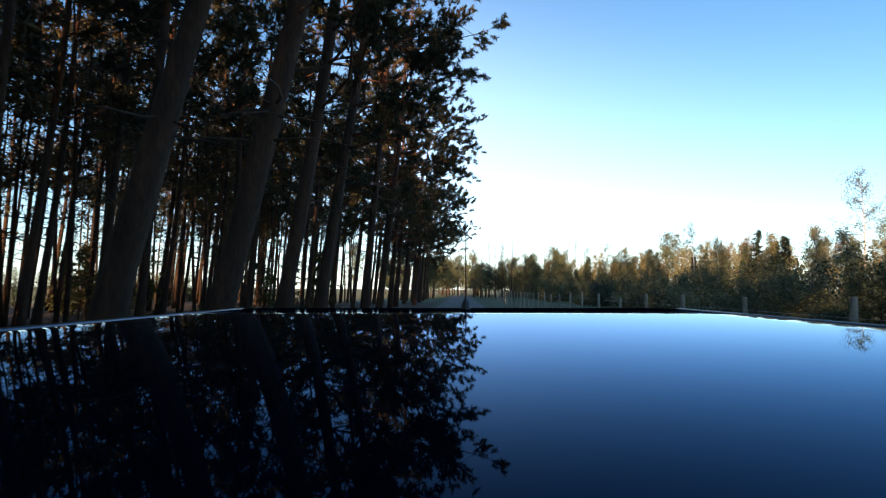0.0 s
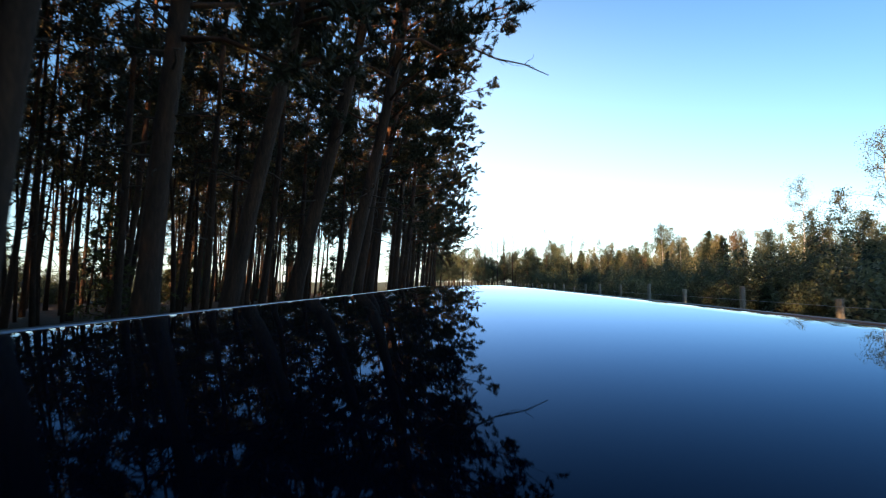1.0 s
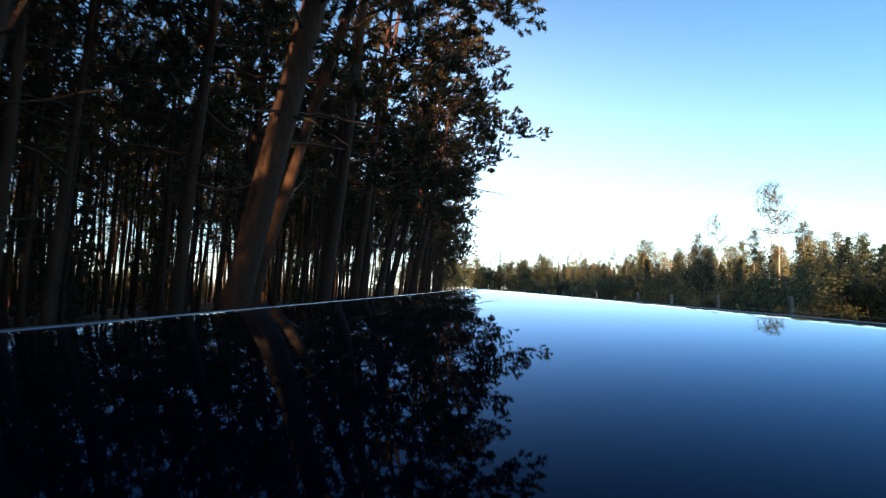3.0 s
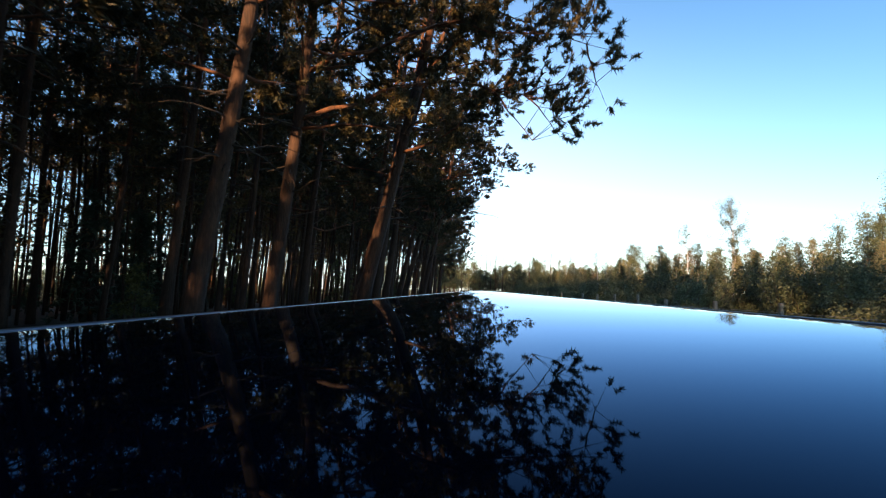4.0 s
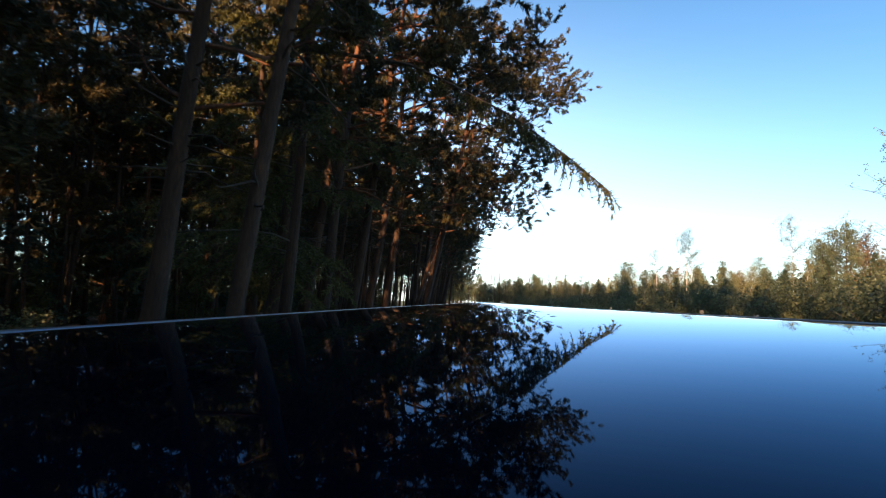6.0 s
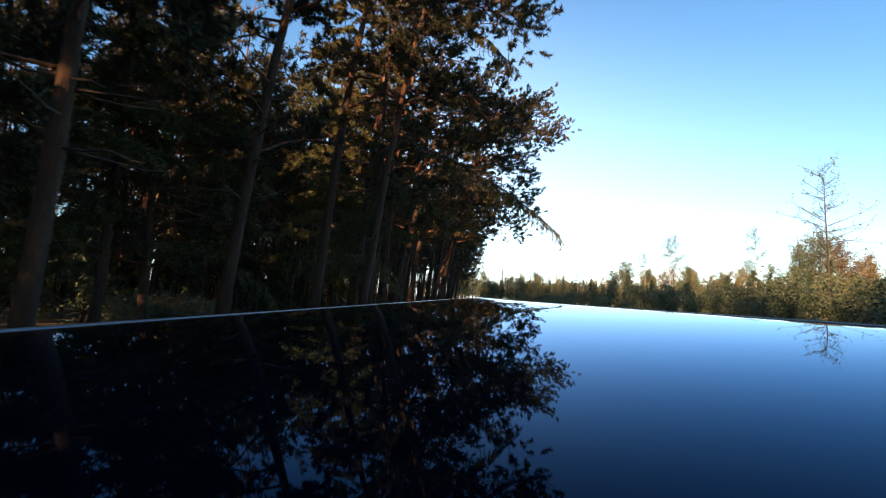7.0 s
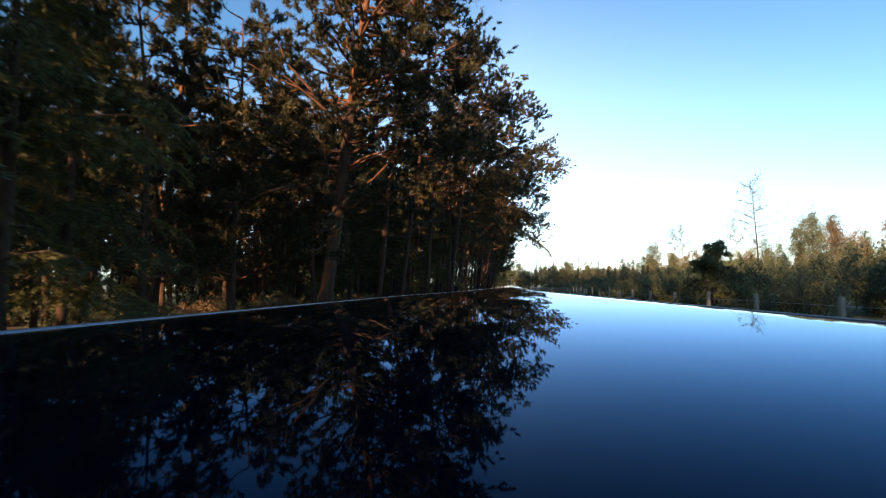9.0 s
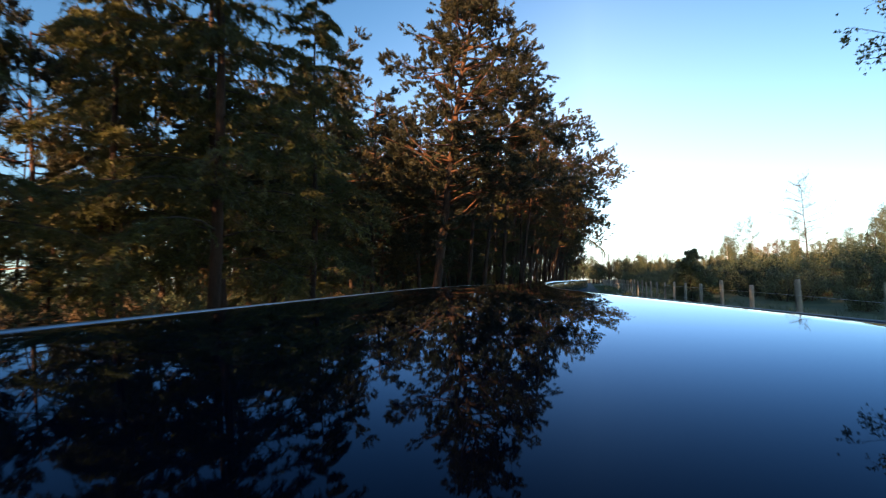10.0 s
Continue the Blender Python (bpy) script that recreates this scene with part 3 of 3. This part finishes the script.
# Trunks that stand out along the edge: x, y, height, crown's foot, radius, lean, boughs.
FRONT = [
    (-5.2, 8.7, 20, 6.5, 0.24, 0.14, ()), (-3.8, 9.4, 19, 6.5, 0.23, 0.13, ((6.9, -1.8, 11.6, 0.9), (4.8, 0.5, 14.0, 0.9), (5.0, -1.0, 9.8, 0.4))), (-4.0, 14.3, 20, 6, 0.2, 0.1, ((4.0, 1.0, 12.0, 0.8), (3.6, -1.5, 9.5, 0.6))),
    (-5.3, 3.6, 18, 7, 0.2, 0.12, ((7.9, 2.8, 7.3, 0.0),)), (-5.0, 24.6, 20, 6, 0.22, 0.08, ((4.3, 0.5, 12.5, 0.8),)), (-4.2, 20, 19, 5.5, 0.22, 0.08, ((4.0, 1.0, 10.0, 0.7), (4.2, 0.0, 13.5, 0.8))),
    (-4.3, 42, 19, 5, 0.2, 0.05, ((6.4, -4.0, 10.2, 0.9), (5.5, 1.0, 8.0, 0.8), (4.6, -1, 5.5, 0.5))), (-3.8, 51.7, 18, 5, 0.22, 0.04, ((5.0, 0.5, 9.0, 0.9), (4.0, -1, 6.0, 0.5))), (-3.4, 33, 19, 5.5, 0.2, 0.06, ((4.4, 2.0, 12.0, 0.8), (4.0, 3.0, 9.0, 0.7))), (-2.4, 58, 17, 4.5, 0.2, 0.03, ((4.0, 0.5, 7.5, 0.9),)),
    (-9.9, -6.2, 19, 7, 0.22, 0.06, ()), (-5.5, -17.9, 18, 8, 0.135, 0.2, ()), (-5.6, -3, 19, 6.5, 0.22, 0.08, ((6.4, 1.0, 12.5, 0.8),)), (-5.4, -10.5, 20, 6.5, 0.22, 0.07, ((6.0, 1.0, 11.5, 0.8), (5.0, 0.0, 15.0, 0.8))),
    (-7.4, -27, 19, 5.5, 0.22, 0.09, ((7.8, -0.5, 8.7, 0.9), (7.6, 1.4, 12.7, 1.0))), (-6.9, -23.2, 19, 5.5, 0.2, 0.08, ((8.9, 0.0, 8.6, 1.2), (8.0, 0.8, 7.2, 0.8), (9.0, -0.5, 14.1, 1.1))),
    (-4.8, -20.6, 20, 6, 0.23, 0.13, ((8.2, 0.5, 17.0, 1.3), (8.4, -0.6, 15.2, 1.3), (7.0, 1.0, 12.5, 1.0))),
    (-8.5, -36.4, 18, 5.5, 0.23, 0.08, ((7.5, 1.0, 10.5, 0.9),)), (-7.0, -35.2, 18, 6, 0.2, 0.1, ((7.0, 1.0, 12.0, 0.9),)), (-8.8, -32.5, 19, 6, 0.2, 0.08, ((8.0, 1.0, 14.0, 0.9),)), (-8.4, -40.6, 19, 6, 0.22, 0.06, ((8.0, 1.6, 17.0, 0.9), (6.9, -3.0, 13.4, 0.9))),
    (-6.8, -48.2, 17, 7, 0.15, 0.1, ((4.4, 1.0, 12.0, 0.7),)), (-8.6, -47.2, 19, 4.5, 0.2, 0.06, ((6.0, 1.0, 9.0, 0.9), (7.0, 0.0, 14.5, 0.9))), (-9.4, -53.5, 18, 5, 0.17, 0.07, ((6.0, 1.0, 9.5, 0.9), (6.0, 0.0, 12.5, 0.9))),
    (-9.6, -60.0, 18, 4.5, 0.15, 0.07, ((5.5, 0.5, 8.5, 0.9), (5.0, 1.0, 14, 0.9))), (-10.3, -67.5, 18.5, 4.5, 0.27, 0.11, ((6.3, 1.0, 13.5, 1.2), (4.8, -0.5, 12.0, 1.0), (5.2, 1.0, 9.5, 1.0), (4.6, 0.0, 6.5, 1.0))),
]
for i, (x, y, h, b, r, l, bo) in enumerate(FRONT):
    taken.append((x, y))
    broad = r > 0.25
    planted("pine_tree", pine(200 + i, h, b, 3.5 if broad else 2.9, 1.15 if broad else 1.5, 700 if broad else 140, 50, (0.16, 0.04), r, l + (0.09 if l > 0.11 else 0.05), boughs=bo, twigs=6, group=6), "tall pine with a bare trunk, leaning and reaching over the track" if bo else "tall pine with a bare trunk leaning towards the track", "pine tree", "pines of the forest", x, y)
y = -49.0
while y < 66:
    x = edge(y) - rs.uniform(0, 2.4)
    if free(x, y, 2.0 if y < -20 else 2.4):
        taken.append((x, y))
        planted("pine_tree", EDGE_PINES[rs.randint(5)], "tall pine at the forest edge, dark crown", "pine tree", "pines of the forest", x, y, 0, rs.uniform(-25, 25), rs.uniform(0.88, 1.08))
    y += rs.uniform(2.6, 4.6)
for _ in range(4000):
    y = rs.uniform(-92, 68)
    d = rs.uniform(2.5, 23 if y > -40 else 29)
    x = edge(y) - d
    if y < -66 and (x > -17 or y < -80 and x > -21):
        continue
    if len(taken) < 270 and not in_lane(x, y) and free(x, y, 2.45 if y < -15 else 3.05):
        taken.append((x, y))
        planted("pine_tree", INNER_PINES[rs.randint(5)], "slim pine with a bare trunk deep in the forest", "pine tree", "pines of the forest", x, y, 0, rs.uniform(-40, 40), rs.uniform(0.82, 1.08) if y > -48 else rs.uniform(0.62, 0.82) if y > -64 else rs.uniform(0.5, 0.66))
for x, y, k, s in [(-11.2, -87.4, 0, 1.0), (-15.0, -86.2, 3, 0.9), (-14.3, -92.2, 1, 0.9), (-13.0, -84.0, 1, 1.2), (-19.0, -82.5, 3, 0.85), (-7.2, -43.4, 2, 1.0), (-20.0, -90.0, 1, 1.0), (-12.0, -80.2, 3, 0.82), (-17.2, -73.0, 3, 0.7), (-9.8, -37.6, 3, 1.12), (-13.6, -76.4, 1, 0.8), (-12.6, -53.4, 3, 1.0)]:
    planted("larch_tree", LARCHES[k], "larch with drooping olive-green branches", "larch tree", "larches beside the track", x, y, 0, 0 if k == 2 else rs.uniform(0, 360), s)
# Slim trunks far back in the forest, too many to count.
back = [Soup(), Soup()]
for _ in range(560):
    y = rs.uniform(-60, 75) if rs.rand() < 0.7 else rs.uniform(-40, 25)
    x = edge(y) - rs.uniform(8, 27 if y > -40 else 32)
    if in_lane(x, y) or y > 5 and rs.rand() < 0.3:
        continue
    hgt = rs.uniform(11, 16) if y > -45 else rs.uniform(8, 10)
    r0, lx, ly = rs.uniform(0.06, 0.12), rs.uniform(-0.04, 0.09), rs.uniform(-0.04, 0.04)
    line = np.array([(x + lx * q * hgt + 0.15 * math.sin(q * 5 + x), y + ly * q * hgt, q * hgt - 0.1) for q in np.linspace(0, 1, 6)])
    back[0].tube(line, np.linspace(r0, 0.02, 6), 5, 0, 0.05, rs)
    for _ in range(12):
        u = rs.uniform(0.15, 0.99)
        p0 = np.array([np.interp(u, np.linspace(0, 1, 6), line[:, k]) for k in range(3)])
        a = rs.rand() * 6.28
        path = limb(p0, (math.cos(a), math.sin(a), rs.uniform(-0.3, 0.4)), rs.uniform(0.5, 1.7), 0.0, rs, 3, 0.25)
        back[0].tube(path, (0.018, 0.014, 0.01, 0.006), 3, 1)
        if u < 0.3 and y > -12:
            continue
        n = 30 if u > 0.5 else 16
        back[1].blades(path[3] + rs.standard_normal((n, 3)) * 0.22, rs.standard_normal((n, 3)) + (0, 0, 0.3), rs.uniform(0.6, 1.3, (n, 1)) * 0.4, 0.09, rs)
far_pines = tagged(new("pine_thicket"), "thicket of slim pines far back in the forest", "pine thicket", kind="stuff")
part("trunk", back[0].mesh("thicket_wood", BARK, TWIG, smooth=True), far_pines)
part("crown", back[1].mesh("thicket_crown", NEEDLE), far_pines)
BUSHY = [pine(180 + i, h, 1.8, 2.7, 1.1, 190, 44, (0.18, 0.046), 0.15, 0.02, dead=5, twigs=6, group=7) for i, h in enumerate((12.0, 11.0, 13.0))]
for x, y, k in [(-18.6, -75.4, 1), (-16, -69.6, 2), (-19.4, -71.6, 2), (-21, -79, 0), (-22, -75, 2), (-23, -81, 0), (-13.6, -57.5, 2), (-16.5, -61.5, 0), (-14.5, -65.8, 2), (-12.6, -51.0, 1), (-24, -88, 2), (-27, -82, 0), (-18, -95, 1), (-22.5, -94, 0), (-21, -66, 0), (-18.5, -64.5, 1), (-17, -56, 0), (-22, -58, 1), (-18.4, -40.0, 0), (-20.5, -53.5, 1), (-16.2, -33.0, 1), (-20.0, -29.0, 2)]:
    planted("pine_tree", BUSHY[k], "shorter bushy pine with needles down to the ground", "pine tree", "pines of the forest", x, y, 0, 70 * x)
for x, y, k, s in [(-17.6, -66.4, 1, 0.9), (-23.5, -64.5, 3, 0.8)]:
    planted("pine_tree", EDGE_PINES[k], "tall pine with a dense dark crown", "pine tree", "pines of the forest", x, y, 0, 50 * k, s)
for i in range(12):
    y = -52 + 4.2 * i + rs.uniform(-1.2, 1.2)
    planted("pine_tree", BUSHY[i % 3], "bushy pine at the back edge of the forest", "pine tree", "pines of the forest", edge(y) - rs.uniform(24, 29), y, 0, 47 * i, rs.uniform(0.75, 1.0))
# Unseen pines behind the view, added to shade the right bank.
for i in range(16):
    planted("pine_tree", EDGE_PINES[i % 5], "tall pine at the forest edge, dark crown", "pine tree", "pines of the forest", rs.uniform(-19, -7.5), rs.uniform(-122, -99), 0, rs.uniform(-25, 25), rs.uniform(0.85, 1.0))
# More unseen pines, added to shade the larches.
for i in range(4):
    planted("pine_tree", EDGE_PINES[i % 5], "tall pine at the forest edge, dark crown", "pine tree", "pines of the forest", rs.uniform(-22, -15), -98.5 - 3.5 * i, 0, rs.uniform(-25, 25), rs.uniform(0.85, 1.0))
# Slim pines out of view, added to shade the fence and young wood.
for i in range(30):
    x, y = rs.uniform(-33, -7), rs.uniform(-142, -122)
    planted("pine_tree", INNER_PINES[i % 5], "unseen slim pine behind the view, added for its shade", "pine tree", "pines of the forest", x, y, 0, rs.uniform(-40, 40), rs.uniform(0.5, 0.65) * (1.0 if x < -22 else 1.5))
for _ in range(210):
    y = rs.uniform(-97, -44) if rs.rand() < 0.7 else rs.uniform(-44, 40)
    x = edge(y) - rs.uniform(3.5, 26)
    if free(x, y, 1.0) and not in_lane(x, y) and not (y < -86 and x > -10):
        planted("young_conifer", YOUNG[rs.randint(3)], "young conifer growing under the tall pines", "young conifer", "young conifers under the pines", x, y, 0, rs.uniform(0, 360), rs.uniform(0.5, 1.0))

for i in range(90):
    y = rs.uniform(-92, -40)
    x = edge(y) - rs.uniform(4, 24)
    if free(x, y, 0.8):
        planted("bush", UNDERGROWTH[i % 2], "low leafy undergrowth beneath the pines", "bush", "undergrowth beneath the pines", x, y, 0, rs.uniform(0, 360), rs.uniform(0.35, 0.8), "foliage")

for i in range(14):
    y = 69 + 2.9 * i
    planted("pine_tree", EDGE_PINES[i % 5], "tall pine at the far end of the forest", "pine tree", "pines of the forest", edge(y) - 0.6 - 5.5 * ((i * 0.618) % 1), y, 0, 33 * i % 50 - 25, 0.86)

for i in range(40):
    y = rs.uniform(-48, -2)
    x = edge(y) - rs.uniform(9, 24)
    planted("young_conifer", YOUNG[0], "dark young spruce growing under the tall pines", "young conifer", "young conifers under the pines", x, y, 0, rs.uniform(0, 360), rs.uniform(0.7, 1.1))

# ---- right side: fence, shrubs, young wood ----
fence = tagged(new("fence"), "weathered round wooden posts with thin wires along the track", "fence", kind="structure")


def post_mesh(seed):
    r_ = np.random.RandomState(seed)
    s = Soup()
    s.tube([(0, 0, -0.1), (0.004, 0, 0.5), (0, 0.004, 1.0), (0.003, 0, 1.42), (0.003, 0, 1.45)], (0.056, 0.054, 0.052, 0.05, 0.042), 10, 0, 0.03, r_)
    return s.mesh("post", POST)


POSTS = [post_mesh(i) for i in range(4)]
fy = [-122.0 + 3.03 * i + rs.uniform(-0.1, 0.1) for i in range(70)]


def fence_x(y):
    """The fence's line, which comes nearer to the track towards the end of the way."""
    u = max(0.0, min(1.0, (y + 52) / 20))
    return track(y) + 4.45 + 1.1 * u * u * (3 - 2 * u)


for y in fy:
    p = part("post", POSTS[rs.randint(4)], fence)
    p.matrix_local = pose(fence_x(y), y, 0, rs.uniform(-2, 2), rs.uniform(-2, 2), rs.uniform(0, 360)) @ Matrix.Diagonal((1, 1, rs.uniform(0.93, 1.07), 1))
for z in (0.45, 0.85, 1.25):
    w = Soup()
    w.tube([(fence_x(y) - 0.06, y, z + rs.uniform(-0.01, 0.01)) for y in fy], [0.003] * len(fy), 4)
    part("wire", w.mesh("wire", WIRE), fence, "thin galvanised wire")

BIRCHES = [broadleaf(80 + i, h, h * 0.35, 1.2, n, 0.12, BIRCH, GOLD, 0.08, 1.1, clump=0.22) for i, (h, n) in enumerate([(9, 2300), (7.5, 2100), (8.2, 1700)])]
TALL_BIRCH = broadleaf(84, 11, 6.0, 1.9, 1500, 0.11, BIRCH, OLIVE, 0.1, 0.6, 20, 0.3)
BROAD = [broadleaf(90 + i, h, h * 0.12, 2.0, 3600, 0.13, TWIG, m, 0.1, 0.7, 30, clump=0.3) for i, (h, m) in enumerate([(7.0, OLIVE), (7.8, OLIVE), (6.2, GOLD), (6.2, RUST)])]
SPRUCES = [drooping(100 + i, h, 0.6, h * 0.2, 12, 4, TWIG, SPRUCE, droop=-0.45, whorls=22, radius=0.1, lean=0.0, hang=0.7, blade=(0.22, 0.06), stalks=False) for i, h in enumerate((7.0, 5.5, 8.0))]
ROUND = [broadleaf(140 + i, h, h * 0.22, 3.1, 4200, 0.17, TWIG, m, 0.14, 0.45, 32, clump=0.42) for i, (h, m) in enumerate([(9.0, OLIVE), (8.0, OLIVE), (7.0, SPRUCE)])]
BARE = [broadleaf(110 + i, h, h * 0.25, 2.4, n, 0.14, TWIG, OLIVE, 0.12, 0.9, 30, 0.3) for i, (h, n) in enumerate([(12, 500), (11, 900), (13, 160)])]
LONE = broadleaf(131, 11.6, 4.0, 3.5, 1500, 0.1, TWIG, OLIVE, 0.11, 0.4, 40, 0.16)
SHRUBS = [shrub(120 + i, h, 1.5, 2600, 0.11, m) for i, (h, m) in enumerate([(2.4, OLIVE), (3.2, OLIVE), (1.8, GOLD), (2.8, SPRUCE)])]
WOOD = [(BIRCHES, "young birch with thin golden leaves", "birch tree", 3), (BROAD, "young broadleaf tree with olive and golden leaves", "tree", 4), (SPRUCES, "small dark green spruce", "spruce tree", 3)]
spots = []
for _ in range(9000):
    if len(spots) > 560:
        break
    y = -78 + 300 * rs.rand() ** 1.15
    d = 20 + 36 * rs.rand() ** 1.7
    x = track(y) + d
    if all((x - a) ** 2 + (y - b) ** 2 > 2.2 for a, b in spots):
        spots.append((x, y))
        protos, label, cat, n = WOOD[rs.choice(3, p=(0.3, 0.38, 0.32))]
        planted(cat.replace(" ", "_"), protos[rs.choice((0, 0, 1, 1, 2, 2, 3)) if n == 4 else rs.randint(n)], label, cat, "trees of the young wood", x, y, 0, rs.uniform(0, 360), rs.uniform(0.64, 0.8) * (0.6 if y < -32 else 0.78 if y < -5 else 0.95) * (1 + 0.35 * max(0, min(1, (y - 40) / 70))))
for _ in range(80):
    y = rs.uniform(-52, 70)
    planted("distant_tree", BROAD[rs.randint(4)] if rs.rand() < 0.7 else SPRUCES[rs.randint(3)], "tree at the back of the young wood", "tree", "trees behind the young wood", track(y) + rs.uniform(44, 72), y, 0, rs.uniform(0, 360), rs.uniform(0.8, 1.12))
for _ in range(36):
    y = rs.uniform(40, 190)
    planted("distant_tree", BROAD[rs.randint(4)], "taller tree on the slope behind the young wood", "tree", "trees behind the young wood", track(y) + rs.uniform(60, 95), y, 0, rs.uniform(0, 360), rs.uniform(1.7, 2.6))
for x, y, k, s in [(26, -22, 2, 1.18), (38.6, 41.5, 2, 1.35), (34.7, 47, 2, 1.06), (33.5, 31, 2, 1.17), (36, 8, 2, 1.1)]:
    planted("birch_tree", TALL_BIRCH if s != 1.18 else LONE, "tall slender birch standing above the young wood" if s != 1.18 else "tall nearly leafless tree above the young wood", "birch tree", "tall birches", x, y, 0, 40 * k + x, s)
for _ in range(170):
    y = rs.uniform(-100, 150)
    planted("shrub", SHRUBS[rs.randint(4)], "dense dark shrub behind the fence", "shrub", "shrubs behind the fence", track(y) + 11.2 + 11 * rs.rand() ** 0.6, y, 0, rs.uniform(0, 360), rs.uniform(0.7, 1.35), "foliage")
for _ in range(128):
    y = rs.uniform(-86, 105)
    planted("shrub", SHRUBS[rs.choice((0, 1, 1, 3))], "tall dark shrub in front of the young wood", "shrub", "shrubs behind the fence", track(y) + rs.uniform(16.5, 20.5), y, 0, rs.uniform(0, 360), rs.uniform(0.9, 1.35), "foliage")
planted("spruce_tree", drooping(107, 2.9, 0.1, 1.6, 22, 12, TWIG, OLIVE, droop=-0.1, whorls=14, radius=0.06, lean=0.0, hang=0.6, blade=(0.13, 0.04)), "bushy green young spruce behind the fence", "spruce tree", "", 2.9, -70.5, 0, 20)
planted("tree", broadleaf(150, 9.0, 5.6, 3.9, 3600, 0.1, TWIG, OLIVE, 0.1, 0.3, 34, clump=0.14), "broadleaf tree reaching over the fence", "tree", "", 5.8, -86.6, 0, 50)

# ---- far trees ----
for i in range(64):
    y = rs.uniform(112, 195)
    x = track(y) + (rs.uniform(2.8, 30) if rs.rand() < 0.75 else -rs.uniform(3, 26))
    bare = rs.rand() < 0.5
    planted("distant_tree", BARE[rs.randint(3)] if bare else ROUND[rs.randint(3)], "half-bare tree at the far end of the track", "tree", "trees at the far end", x, y, 0, rs.uniform(0, 360), rs.uniform(0.75, 1.1) if bare else rs.uniform(0.7, 1.2))
for i in range(34):
    y = rs.uniform(98, 150)
    x = track(y) + (rs.uniform(2.6, 20) if i % 3 else -rs.uniform(2.8, 8))
    planted("distant_tree", ROUND[rs.choice((0, 1, 1, 2))], "olive-green tree at the far end of the track", "tree", "trees at the far end", x, y, 0, rs.uniform(0, 360), rs.uniform(0.6, 1.05))
for i in range(100):
    y = rs.uniform(-70, 170)
    planted("field_tree", BROAD[rs.randint(4)], "bushy tree beyond the field behind the pines", "tree", "trees beyond the field", rs.uniform(-130, -70), y, 0, rs.uniform(0, 360), rs.uniform(0.5, 0.9))
for i in range(110):
    y = rs.uniform(-66, 70)
    x = edge(y) - rs.uniform(25, 31)
    planted("bush", SHRUBS[rs.choice((0, 1, 3))], "dark bush along the back of the pine forest", "bush", "bushes behind the pines", x, y, 0, rs.uniform(0, 360), rs.uniform(0.8, 1.25), "foliage")

# Placed to close the sky gap in view where the track ends.
for i in range(26):
    y = rs.uniform(163, 205)
    planted("distant_tree", ROUND[i % 2] if i % 3 else BARE[1], "olive-green tree across the far end of the track", "tree", "trees at the far end", track(y) + rs.uniform(-8, 6), y, 0, rs.uniform(0, 360), rs.uniform(0.8, 1.25))

# Trees that stand out above the rest at the end of the track and over the young wood: x, y, height, kind.
STANDING = [(5, 150, 10.3, "broad"), (13.2, 150, 13.9, "bare"), (9.5, 150, 11.7, "bare"), (18.7, 150, 8.3, "broad"), (23.5, 150, 9.3, "broad"), (26.9, 150, 6.1, "broad"), (28.5, 139.5, 6.6, "broad"), (29.6, 128.2, 8, "bare"), (30.2, 115.6, 10.4, "birch"), (29.9, 101.7, 10, "birch"), (28.7, 87, 7.1, "birch"), (26.5, 72.3, 5.8, "broad"), (22.3, 50.6, 7.6, "birch"), (22.7, 47, 6, "birch"), (22.7, 41, 6, "spruce"), (22.5, 38.5, 5, "spruce"), (21.6, 33.6, 4.6, "birch")]
KINDS = {"broad": (ROUND[0], 9.0, "round dark green tree at the far end of the track", "tree"), "bare": (BARE[0], 12.0, "tall nearly bare tree at the far end of the track", "tree"),
         "birch": (TALL_BIRCH, 11.0, "slender birch rising above the young wood", "birch tree"), "spruce": (SPRUCES[0], 7.0, "dark spruce rising above the young wood", "spruce tree")}
for x, y, h, kind in STANDING:
    meshes, tall, label, cat = KINDS[kind]
    planted("distant_tree" if y > 120 else cat.replace(" ", "_"), meshes, label, cat, "trees that stand out", x, y, 0, 37 * x, h / tall)

# ---- verge ----
tufts = Soup()
gy = rs.uniform(-104, 40, 3200)
gx = 0.0385 * gy + 2.4 + 7.5 * rs.rand(3200)
foot = np.repeat(np.stack([gx, gy, np.full(3200, -0.03)], 1), 5, 0) + rs.standard_normal((16000, 3)) * (0.08, 0.08, 0.0)
tufts.blades(foot, rs.standard_normal((16000, 3)) * (0.35, 0.35, 0.1) + (0, 0, 1.0), rs.uniform(0.15, 0.5, (16000, 1)), 0.022, rs)
tagged(new("grass", tufts.mesh("grass", OLIVE)), "long dull green grass along the fence", "grass", kind="stuff")
for i in range(36):
    y = rs.uniform(-60, 10)
    planted("young_tree", BROAD[i % 2], "leafy young tree along the back of the pine forest", "tree", "young trees behind the pines", edge(y) - rs.uniform(26, 38), y, 0, rs.uniform(0, 360), rs.uniform(0.5, 0.85))
